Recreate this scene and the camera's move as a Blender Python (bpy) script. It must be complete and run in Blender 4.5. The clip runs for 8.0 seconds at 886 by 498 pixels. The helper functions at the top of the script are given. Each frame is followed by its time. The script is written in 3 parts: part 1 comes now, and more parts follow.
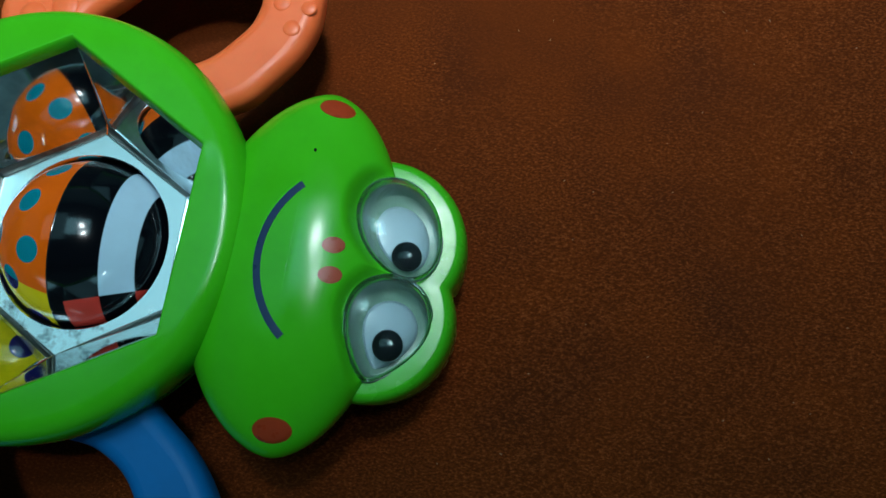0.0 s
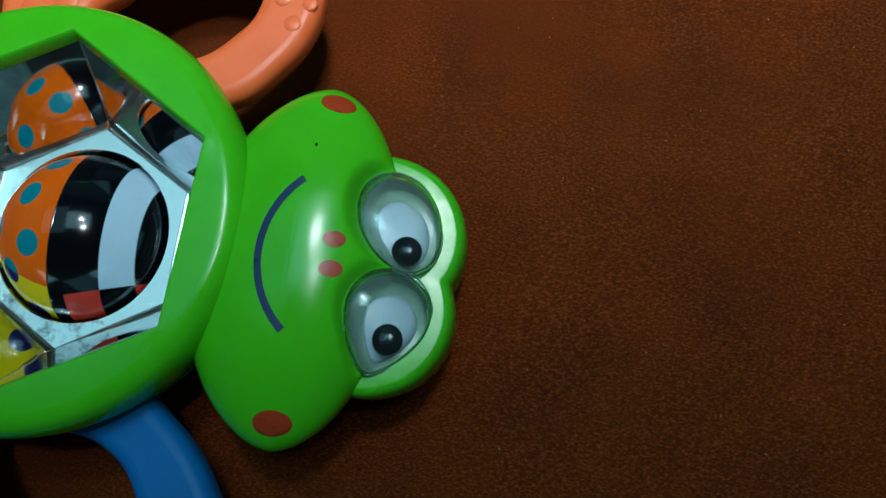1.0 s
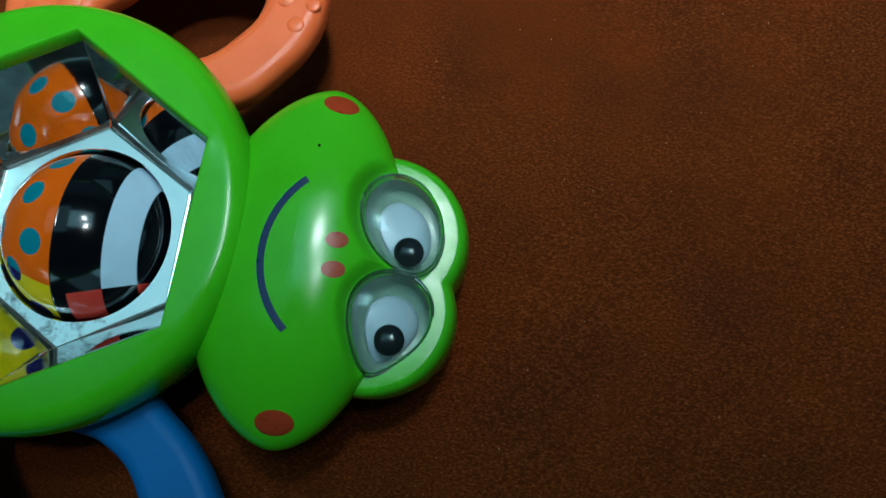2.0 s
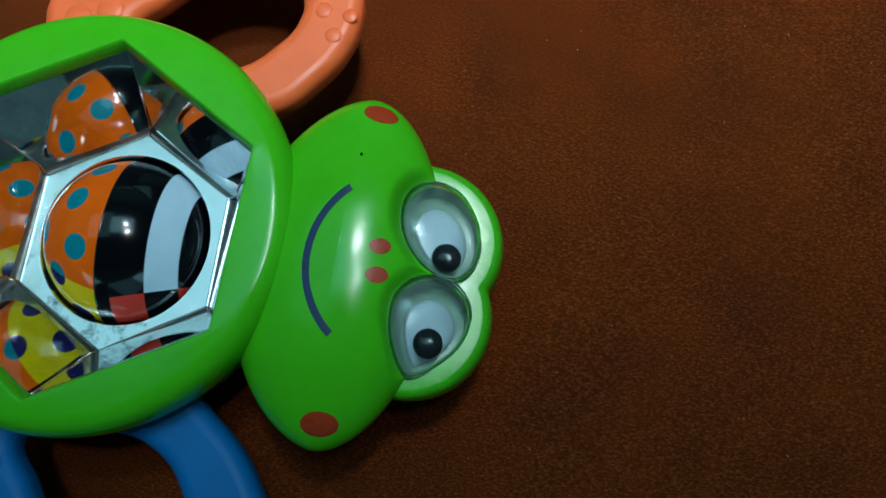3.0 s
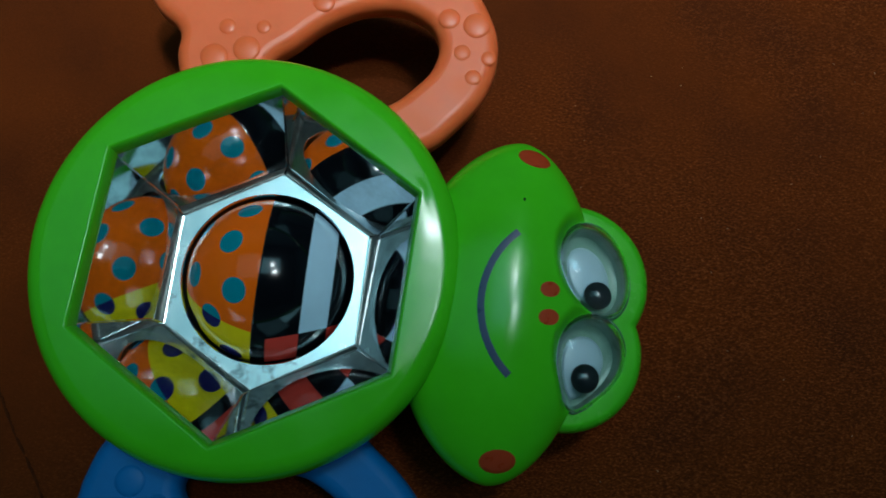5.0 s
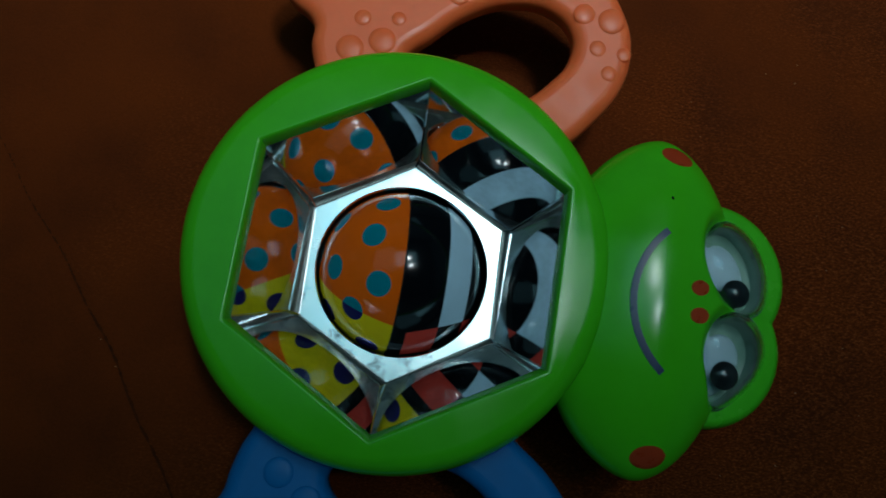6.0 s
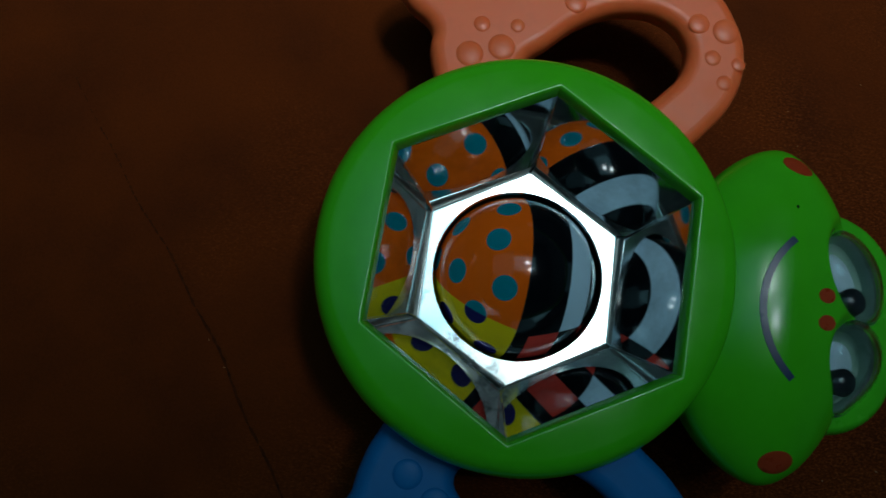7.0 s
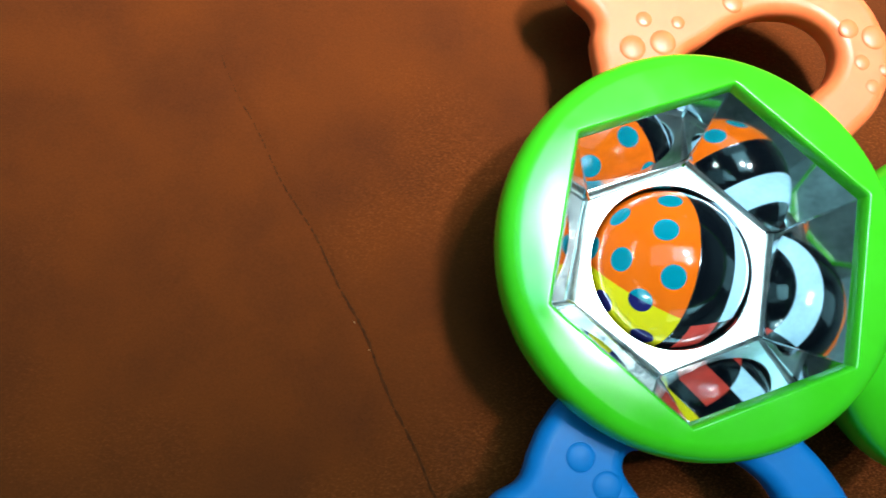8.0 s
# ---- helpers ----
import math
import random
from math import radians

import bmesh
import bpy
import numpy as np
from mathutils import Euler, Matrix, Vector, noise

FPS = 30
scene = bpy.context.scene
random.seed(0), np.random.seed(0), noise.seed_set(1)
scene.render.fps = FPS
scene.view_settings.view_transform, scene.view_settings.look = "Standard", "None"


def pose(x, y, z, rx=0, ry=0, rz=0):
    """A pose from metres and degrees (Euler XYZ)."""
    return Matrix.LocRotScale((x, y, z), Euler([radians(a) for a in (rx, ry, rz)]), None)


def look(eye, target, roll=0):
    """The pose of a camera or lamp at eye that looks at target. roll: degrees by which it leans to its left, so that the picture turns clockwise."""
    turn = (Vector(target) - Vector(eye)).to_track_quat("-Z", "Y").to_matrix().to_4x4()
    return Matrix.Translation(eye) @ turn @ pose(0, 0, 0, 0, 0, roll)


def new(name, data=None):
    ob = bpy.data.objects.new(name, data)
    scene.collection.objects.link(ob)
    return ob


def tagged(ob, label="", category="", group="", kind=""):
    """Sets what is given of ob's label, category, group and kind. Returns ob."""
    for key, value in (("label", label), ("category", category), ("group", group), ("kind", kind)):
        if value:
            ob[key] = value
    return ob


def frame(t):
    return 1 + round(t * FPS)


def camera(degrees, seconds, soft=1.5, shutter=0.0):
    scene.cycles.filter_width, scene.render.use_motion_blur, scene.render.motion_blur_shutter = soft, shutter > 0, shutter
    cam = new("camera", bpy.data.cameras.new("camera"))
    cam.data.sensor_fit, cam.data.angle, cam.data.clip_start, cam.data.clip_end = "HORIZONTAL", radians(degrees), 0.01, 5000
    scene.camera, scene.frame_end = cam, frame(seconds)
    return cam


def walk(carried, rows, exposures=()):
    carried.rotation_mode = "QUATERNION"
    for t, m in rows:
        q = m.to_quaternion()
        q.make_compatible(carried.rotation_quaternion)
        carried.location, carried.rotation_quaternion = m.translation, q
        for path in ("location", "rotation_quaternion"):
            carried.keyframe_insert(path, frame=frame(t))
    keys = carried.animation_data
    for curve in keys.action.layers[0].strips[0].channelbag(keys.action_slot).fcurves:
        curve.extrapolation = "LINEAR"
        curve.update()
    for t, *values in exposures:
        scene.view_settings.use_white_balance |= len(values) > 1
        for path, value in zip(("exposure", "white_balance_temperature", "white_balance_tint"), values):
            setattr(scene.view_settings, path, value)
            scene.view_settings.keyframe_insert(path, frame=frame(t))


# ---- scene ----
import functools

cam = camera(58.5, 8.0, soft=1.5, shutter=0.3)
# seconds, place of the eye, then turns about x, y and z in degrees
PATH = [
    (0.0, 0.1041, -0.0453, 0.2020, 12.752, 4.702, 0.012),
    (0.5, 0.1029, -0.0454, 0.2022, 12.769, 4.432, 0.021),
    (1.0, 0.1032, -0.0467, 0.2025, 12.802, 4.355, 0.176),
    (2.5, 0.0996, -0.0463, 0.2059, 12.705, 3.758, 0.425),
    (3.0, 0.0920, -0.0464, 0.2094, 12.788, 3.420, 0.410),
    (3.5, 0.0818, -0.0437, 0.2090, 12.959, 3.216, 0.487),
    (4.0, 0.0747, -0.0393, 0.2097, 12.857, 3.099, -0.157),
    (4.2, 0.0766, -0.0407, 0.2147, 13.625, 3.690, -0.530),
    (5.3, 0.0276, -0.0309, 0.2203, 10.773, -2.009, -1.328),
    (5.5, 0.0238, -0.0289, 0.2189, 10.390, -1.143, -0.921),
    (6.0, 0.0031, -0.0314, 0.2206, 10.438, -1.976, -0.572),
    (6.5, -0.0124, -0.0309, 0.2221, 10.504, -2.049, -0.398),
    (7.0, -0.0295, -0.0312, 0.2211, 10.637, -2.784, -0.029),
    (7.5, -0.0529, -0.0324, 0.2185, 10.673, -4.104, 0.278),
    (8.0, -0.0802, -0.0369, 0.2189, 10.901, -5.697, 1.265),
]
EXPOSURES = [(0.0, 0.22), (3.5, 0.17), (4.2, 0.02), (5.5, -0.72), (6.0, -1.03), (6.5, -1.1), (7.0, -1.28), (7.3, -0.8), (7.5, 0.0), (8.0, 1.8)]
walk(cam, [(t, pose(x, y, z, a, b, c)) for t, x, y, z, a, b, c in PATH], EXPOSURES)

# ---- light ----
world = bpy.data.worlds.new("world")
scene.world = world
world.use_nodes = True
world.node_tree.nodes["Background"].inputs["Color"].default_value = (0.6, 0.75, 1.0, 1)
world.node_tree.nodes["Background"].inputs["Strength"].default_value = 0.02


def area(name, eye, target, sx, sy, watts, colour):
    data = bpy.data.lights.new(name, "AREA")
    data.shape, data.size, data.size_y, data.energy, data.color = "RECTANGLE", sx, sy, watts, colour
    ob = new(name, data)
    ob.matrix_world = look(eye, target)
    return ob


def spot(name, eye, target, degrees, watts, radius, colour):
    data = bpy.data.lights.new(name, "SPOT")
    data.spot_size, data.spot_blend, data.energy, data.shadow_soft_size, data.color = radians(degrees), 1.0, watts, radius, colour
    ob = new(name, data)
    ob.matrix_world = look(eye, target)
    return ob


# two ceiling lamps in narrow cones, the bright ceiling panel between them, and an added fill
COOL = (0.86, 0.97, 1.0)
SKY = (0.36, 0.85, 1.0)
# cones cut short on the near side stand in for the viewer's shadow
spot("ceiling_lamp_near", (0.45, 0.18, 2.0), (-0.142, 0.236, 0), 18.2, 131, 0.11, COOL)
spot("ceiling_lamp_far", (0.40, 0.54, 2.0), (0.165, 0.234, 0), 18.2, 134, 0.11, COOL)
area("ceiling_panel_light", (0.24, 0.465, 2.05), (0.24, 0.465, 0), 1.05, 0.77, 8.0, SKY)
# unseen fill, added where the plate reflects so that it looks brighter
area("plate_fill_light", (-0.92, 0.50, 2.05), (-0.92, 0.50, 0), 1.25, 1.25, 3.3, SKY)


# ---- materials ----
def material(name, colour, rough=0.4, metal=0.0, coat=0.0, vary=0.15, scale=120.0, bump=0.0, fine=900.0, ior=1.5, sheen=0.0, sss=0.0):
    """A surface with two scales of variation in colour and gloss and a fine relief."""
    m = bpy.data.materials.new(name)
    m.use_nodes = True
    nt = m.node_tree
    n, link = nt.nodes, nt.links.new
    p = n["Principled BSDF"]
    p.inputs["Roughness"].default_value = rough
    p.inputs["Metallic"].default_value = metal
    p.inputs["Coat Weight"].default_value = coat
    p.inputs["Coat Roughness"].default_value = 0.08
    p.inputs["IOR"].default_value = ior
    p.inputs["Sheen Weight"].default_value = sheen
    p.inputs["Subsurface Weight"].default_value = sss
    p.inputs["Subsurface Radius"].default_value = (0.004, 0.004, 0.004)
    co = n.new("ShaderNodeTexCoord")
    a, b = n.new("ShaderNodeTexNoise"), n.new("ShaderNodeTexNoise")
    for node, s in ((a, scale), (b, fine)):
        node.inputs["Scale"].default_value = s
        node.inputs["Detail"].default_value = 5
        link(co.outputs["Object"], node.inputs["Vector"])
    mix = n.new("ShaderNodeMath")
    mix.operation = "MULTIPLY_ADD"
    link(a.outputs["Fac"], mix.inputs[0])
    mix.inputs[1].default_value = 0.7
    mul = n.new("ShaderNodeMath")
    mul.operation = "MULTIPLY"
    mul.inputs[1].default_value = 0.3
    link(b.outputs["Fac"], mul.inputs[0])
    link(mul.outputs[0], mix.inputs[2])
    ramp = n.new("ShaderNodeMapRange")
    ramp.inputs["From Min"].default_value, ramp.inputs["From Max"].default_value = 0.3, 0.7
    ramp.inputs["To Min"].default_value, ramp.inputs["To Max"].default_value = 1 - vary, 1 + vary
    link(mix.outputs[0], ramp.inputs["Value"])
    tint = n.new("ShaderNodeVectorMath")
    tint.operation = "SCALE"
    tint.inputs[0].default_value = colour
    link(ramp.outputs["Result"], tint.inputs["Scale"])
    link(tint.outputs["Vector"], p.inputs["Base Color"])
    gloss = n.new("ShaderNodeMapRange")
    gloss.inputs["From Min"].default_value, gloss.inputs["From Max"].default_value = 0.3, 0.7
    gloss.inputs["To Min"].default_value, gloss.inputs["To Max"].default_value = rough * 0.8, min(1, rough * 1.25)
    link(a.outputs["Fac"], gloss.inputs["Value"])
    link(gloss.outputs["Result"], p.inputs["Roughness"])
    if bump:
        bp = n.new("ShaderNodeBump")
        bp.inputs["Strength"].default_value = 0.6
        bp.inputs["Distance"].default_value = bump
        link(b.outputs["Fac"], bp.inputs["Height"])
        link(bp.outputs["Normal"], p.inputs["Normal"])
    return m


GREEN = material("green_plastic", (0.054, 0.52, 0.010), 0.20, coat=0.0, vary=0.06, bump=0.00005, fine=260, sss=0.08)
GREEN.node_tree.nodes["Principled BSDF"].inputs["Specular IOR Level"].default_value = 0.38
RIM_GREEN = material("polished_green_plastic", (0.054, 0.52, 0.014), 0.25, coat=0.0, vary=0.08, bump=0.00009, fine=420, ior=1.46, sss=0.08)
RIM_GREEN.node_tree.nodes["Principled BSDF"].inputs["Coat IOR"].default_value = 1.65
ORANGE = material("orange_rubber", (1.0, 0.175, 0.050), 0.42, vary=0.07, bump=0.00003, fine=500, sss=0.3)
BLUE = material("blue_rubber", (0.0, 0.16, 0.47), 0.5, vary=0.07, bump=0.00003, fine=500)
BLUE.node_tree.nodes["Principled BSDF"].inputs["Specular IOR Level"].default_value = 0.25
RED_PAINT = material("red_brown_paint", (0.42, 0.045, 0.012), 0.3, vary=0.12, scale=300)
NAVY_PAINT = material("navy_paint", (0.012, 0.035, 0.11), 0.32, vary=0.15, scale=300)
BLACK = material("black_plastic", (0.004, 0.006, 0.009), 0.16, coat=0.3, vary=0.2)
WHITE = material("white_plastic", (0.28, 0.37, 0.43), 0.4, vary=0.06, scale=200)
DARK = material("cavity_shade", (0.01, 0.012, 0.012), 0.6, vary=0.3)
WALL = material("wall_paint", (0.58, 0.60, 0.59), 0.8, vary=0.05, scale=3, fine=60)
DIM_WALL = material("taupe_wall_paint", (0.52, 0.50, 0.47), 0.8, vary=0.05, scale=3, fine=60)
CEIL = material("ceiling_paint", (0.50, 0.53, 0.55), 0.85, vary=0.04, scale=3, fine=60)


def mirror_material():
    """Vacuum-plated plastic: a mirror with dull, stained patches."""
    m = material("plated_mirror", (0.76, 0.80, 0.80), 0.05, metal=1.0, vary=0.20, scale=130, fine=700)
    return m


def plate_material():
    """The plated flat ring: brushed bright, with the plating worn off to dark in blots."""
    m = material("worn_plating", (0.88, 0.92, 0.92), 0.22, metal=1.0, vary=0.05, scale=200, bump=0.00002, fine=500)
    nt = m.node_tree
    n, link = nt.nodes, nt.links.new
    p = n["Principled BSDF"]
    old = p.inputs["Base Color"].links[0].from_socket
    co = n.new("ShaderNodeTexCoord")
    noise_a = n.new("ShaderNodeTexNoise")
    noise_a.inputs["Scale"].default_value, noise_a.inputs["Detail"].default_value = 170, 8
    noise_a.inputs["Roughness"].default_value = 0.65
    link(co.outputs["Object"], noise_a.inputs["Vector"])
    worn = n.new("ShaderNodeMapRange")
    worn.inputs["From Min"].default_value, worn.inputs["From Max"].default_value = 0.66, 0.82
    lean = n.new("ShaderNodeVectorMath")
    lean.operation = "DOT_PRODUCT"
    lean.inputs[1].default_value = (-2.0, -5.0, 0)
    link(co.outputs["Object"], lean.inputs[0])
    add = n.new("ShaderNodeMath")
    link(noise_a.outputs["Fac"], add.inputs[0])
    link(lean.outputs["Value"], add.inputs[1])
    link(add.outputs[0], worn.inputs["Value"])
    mix = n.new("ShaderNodeMix")
    mix.data_type = "RGBA"
    link(worn.outputs["Result"], mix.inputs["Factor"])
    link(old, mix.inputs["A"])
    mix.inputs["B"].default_value = (0.17, 0.21, 0.22, 1)
    link(mix.outputs["Result"], p.inputs["Base Color"])
    return m


MIRROR = mirror_material()
PLATE = plate_material()
FOOT = material("tarnished_plating", (0.38, 0.42, 0.41), 0.46, metal=1.0, vary=0.35, scale=170, fine=600, bump=0.00003)


def clear_material():
    m = bpy.data.materials.new("clear_plastic")
    m.use_nodes = True
    p = m.node_tree.nodes["Principled BSDF"]
    p.inputs["Base Color"].default_value = (0.86, 0.93, 0.92, 1)
    p.inputs["Roughness"].default_value = 0.03
    p.inputs["Transmission Weight"].default_value = 1.0
    p.inputs["IOR"].default_value = 1.46
    return m


CLEAR = clear_material()


class Nodes:
    """Small arithmetic on node sockets."""

    def __init__(self, m):
        self.n, self.link = m.node_tree.nodes, m.node_tree.links.new

    def math(self, op, a, b=0.0, c=0.0):
        node = self.n.new("ShaderNodeMath")
        node.operation = op
        for i, v in enumerate((a, b, c)):
            if isinstance(v, (int, float)):
                node.inputs[i].default_value = v
            else:
                self.link(v, node.inputs[i])
        return node.outputs[0]

    def dot(self, v, w):
        node = self.n.new("ShaderNodeVectorMath")
        node.operation = "DOT_PRODUCT"
        self.link(v, node.inputs[0])
        node.inputs[1].default_value = w
        return node.outputs["Value"]

    def far(self, v, w):
        node = self.n.new("ShaderNodeVectorMath")
        node.operation = "DISTANCE"
        self.link(v, node.inputs[0])
        node.inputs[1].default_value = w
        return node.outputs["Value"]

    def step(self, a, edge, soft=0.005):
        node = self.n.new("ShaderNodeMapRange")
        self.link(a, node.inputs["Value"])
        node.inputs["From Min"].default_value, node.inputs["From Max"].default_value = edge - soft, edge + soft
        return node.outputs["Result"]

    def mix(self, f, a, b):
        node = self.n.new("ShaderNodeMix")
        node.data_type = "RGBA"
        self.link(f, node.inputs["Factor"])
        for key, v in (("A", a), ("B", b)):
            if isinstance(v, tuple):
                node.inputs[key].default_value = (*v, 1)
            else:
                self.link(v, node.inputs[key])
        return node.outputs["Result"]


BALL_R = 2.165
SEAM_N = Vector((0.979, -0.136, -0.154)).normalized()
STRIPE_N = Vector((0.982, -0.122, -0.144)).normalized()
ROW_N = Vector((0.132, -0.969, -0.209)).normalized()
YELLOW_N = Vector((-0.349, -0.818, -0.457)).normalized()
DOTS = [(-0.758, -0.003, 0.653), (-0.242, -0.242, 0.939), (-0.296, 0.321, 0.899), (-0.143, 0.731, 0.667), (-0.694, 0.566, 0.446),
        (-0.96, 0.21, 0.19), (-0.551, -0.484, 0.68), (-0.859, -0.447, 0.25), (-0.41, -0.862, 0.298)]


def ball_dots():
    """The seen dots, and more of them at a like spacing over the rest of the spotted half."""
    dots = [Vector(d).normalized() for d in DOTS]
    for i in range(400):
        z = 1 - (i + 0.5) / 200
        r, a = math.sqrt(max(0, 1 - z * z)), i * 2.39996
        v = Vector((r * math.cos(a), r * math.sin(a), z))
        if v.dot(SEAM_N) < -0.22 and v.z < 0.5 and all((v - d).length > 0.52 for d in dots):
            dots.append(v)
    return dots


def ball_material():
    m = material("painted_ball", (1, 1, 1), 0.11, coat=0.0, vary=0.05, bump=0.00001, fine=400)
    k = Nodes(m)
    p = k.n["Principled BSDF"]
    p.inputs["Specular IOR Level"].default_value = 0.38
    vary = p.inputs["Base Color"].links[0].from_socket
    co = k.n.new("ShaderNodeTexCoord")
    node = k.n.new("ShaderNodeVectorMath")
    node.operation = "NORMALIZE"
    k.link(co.outputs["Object"], node.inputs[0])
    v = node.outputs["Vector"]
    orange, yellow, teal, navy = (0.82, 0.125, 0.004), (0.74, 0.58, 0.006), (0.0, 0.20, 0.27), (0.012, 0.012, 0.10)
    black, white, red = (0.002, 0.003, 0.005), (0.46, 0.68, 0.84), (0.60, 0.05, 0.035)
    low = k.step(k.dot(v, YELLOW_N), 0.261)
    dot = None
    for d in ball_dots():
        near = k.math("SUBTRACT", 0.145, k.far(v, d))
        dot = near if dot is None else k.math("MAXIMUM", dot, near)
    dot = k.step(dot, 0.0)
    spotted = k.mix(dot, k.mix(low, orange, yellow), k.mix(low, teal, navy))
    u, w = k.dot(v, STRIPE_N), k.dot(v, ROW_N)
    band = k.math("MULTIPLY", k.step(u, 0.413), k.math("SUBTRACT", 1.0, k.step(u, 0.72)))
    first = k.math("MULTIPLY", k.step(u, 0.058), k.math("SUBTRACT", 1.0, k.step(u, 0.413)))
    third = k.step(u, 0.72)
    row_a = k.step(w, 0.608)
    row_b = k.step(w, 0.905)
    upper = k.mix(band, black, white)
    middle = k.mix(k.math("ADD", first, third), black, red)
    lower = k.mix(band, black, white)
    striped = k.mix(row_b, k.mix(row_a, upper, middle), lower)
    whole = k.mix(k.step(k.dot(v, SEAM_N), -0.100), spotted, striped)
    mul = k.n.new("ShaderNodeMix")
    mul.data_type, mul.blend_type = "RGBA", "MULTIPLY"
    mul.inputs["Factor"].default_value = 1.0
    k.link(whole, mul.inputs["A"])
    k.link(vary, mul.inputs["B"])
    k.link(mul.outputs["Result"], p.inputs["Base Color"])
    return m


def fabric_material():
    """Brown suede-like cloth: nap in patches, a fine fibrous grain."""
    m = material("brown_suede", (0.108, 0.0208, 0.0038), 0.95, vary=0.34, scale=30, sheen=0.0, fine=1700, bump=0.0004)
    k = Nodes(m)
    p = k.n["Principled BSDF"]
    p.inputs["Sheen Tint"].default_value = (0.9, 0.55, 0.35, 1)
    p.inputs["Sheen Roughness"].default_value = 0.5
    p.inputs["Specular IOR Level"].default_value = 0.06
    old = p.inputs["Base Color"].links[0].from_socket
    co = k.n.new("ShaderNodeTexCoord")
    grain = k.n.new("ShaderNodeTexNoise")
    grain.inputs["Scale"].default_value, grain.inputs["Detail"].default_value, grain.inputs["Roughness"].default_value = 1050, 5, 0.72
    lie = k.n.new("ShaderNodeMapping")
    lie.inputs["Rotation"].default_value = (0, 0, radians(35))
    lie.inputs["Scale"].default_value = (1.0, 1.7, 1.0)
    k.link(co.outputs["Object"], lie.inputs["Vector"])
    k.link(lie.outputs["Vector"], grain.inputs["Vector"])
    patch = k.n.new("ShaderNodeTexNoise")
    patch.inputs["Scale"].default_value = 14
    k.link(co.outputs["Object"], patch.inputs["Vector"])
    amount = k.n.new("ShaderNodeMapRange")
    k.link(patch.outputs["Fac"], amount.inputs["Value"])
    amount.inputs["From Min"].default_value, amount.inputs["From Max"].default_value = 0.35, 0.65
    amount.inputs["To Min"].default_value, amount.inputs["To Max"].default_value = 0.0, 1.35
    fleck = k.math("POWER", k.math("MULTIPLY", grain.outputs["Fac"], 1.7), 5.0)
    # the nap is rougher towards one side of the cloth
    rough = k.math("ADD", amount.outputs["Result"], k.dot(co.outputs["Object"], (6.5, -8.5, 0)))
    rough = k.math("MINIMUM", k.math("MAXIMUM", rough, 0.05), 1.7)
    swing = k.math("MULTIPLY", k.math("SUBTRACT", fleck, 0.5), rough)
    lift = k.math("MINIMUM", k.math("MAXIMUM", k.math("MULTIPLY_ADD", swing, 0.52, 1.0), 0.3), 2.4)
    dark = k.n.new("ShaderNodeVectorMath")
    dark.operation = "SCALE"
    k.link(old, dark.inputs[0])
    k.link(lift, dark.inputs["Scale"])
    # pale fibre tips
    tips = k.math("MULTIPLY", k.step(grain.outputs["Fac"], 0.64, 0.12), rough)
    node = k.n.new("ShaderNodeMix")
    node.data_type = "RGBA"
    k.link(k.math("MULTIPLY", tips, 0.42), node.inputs["Factor"])
    k.link(dark.outputs["Vector"], node.inputs["A"])
    node.inputs["B"].default_value = (0.225, 0.070, 0.024, 1)
    k.link(node.outputs["Result"], p.inputs["Base Color"])
    return m


BALL = ball_material()
FABRIC = fabric_material()
SEAM = material("seam_thread", (0.060, 0.014, 0.0035), 0.9, vary=0.5, scale=500)
SEAM.node_tree.nodes["Principled BSDF"].inputs["Specular IOR Level"].default_value = 0.05
LINT = material("pale_lint", (0.36, 0.20, 0.11), 0.9, vary=0.2)

# ---- mesh helpers: shapes are drawn in centimetres ----
CM = 0.01


def part(name, bm, mat, parent=None, label="", smooth=True, sharp=40):
    """Link a bmesh drawn in centimetres as one mesh object under a thing or a part."""
    bmesh.ops.scale(bm, vec=(CM, CM, CM), verts=bm.verts)
    me = bpy.data.meshes.new(name)
    bm.to_mesh(me)
    bm.free()
    return part_mesh(name, me, mat, parent, label, smooth, sharp)


def part_mesh(name, me, mat, parent, label="", smooth=True, sharp=40):
    me.materials.clear()
    me.materials.append(mat)
    if smooth:
        me.polygons.foreach_set("use_smooth", [True] * len(me.polygons))
        me.set_sharp_from_angle(angle=radians(sharp))
    ob = new(name, me)
    if parent is not None:
        ob.parent = parent
        ob.matrix_parent_inverse = Matrix.Translation(-parent_place(parent))
    if label:
        ob["label"] = label
    return ob


def parent_place(ob):
    return ob.location + (parent_place(ob.parent) + ob.matrix_parent_inverse.translation if ob.parent else Vector())


def loft(rings, close_first=False, close_last=False):
    """A skin over closed rings of equally many points."""
    bm = bmesh.new()
    vs = [[bm.verts.new(p) for p in ring] for ring in rings]
    n = len(vs[0])
    for a, b in zip(vs, vs[1:]):
        for i in range(n):
            j = (i + 1) % n
            bm.faces.new((a[i], a[j], b[j], b[i]))
    if close_first:
        bm.faces.new(vs[0][::-1])
    if close_last:
        bm.faces.new(vs[-1])
    bmesh.ops.recalc_face_normals(bm, faces=bm.faces)
    return bm


def tube(points, radii, sides=8):
    """A tube along points."""
    rings = []
    for i, p in enumerate(points):
        d = (points[min(i + 1, len(points) - 1)] - points[max(i - 1, 0)]).normalized()
        s = d.cross(Vector((0, 0, 1))).normalized()
        q = s.cross(d)
        rings.append([p + (s * math.cos(2 * math.pi * k / sides) + q * math.sin(2 * math.pi * k / sides)) * radii[i] for k in range(sides)])
    return loft(rings, True, True)


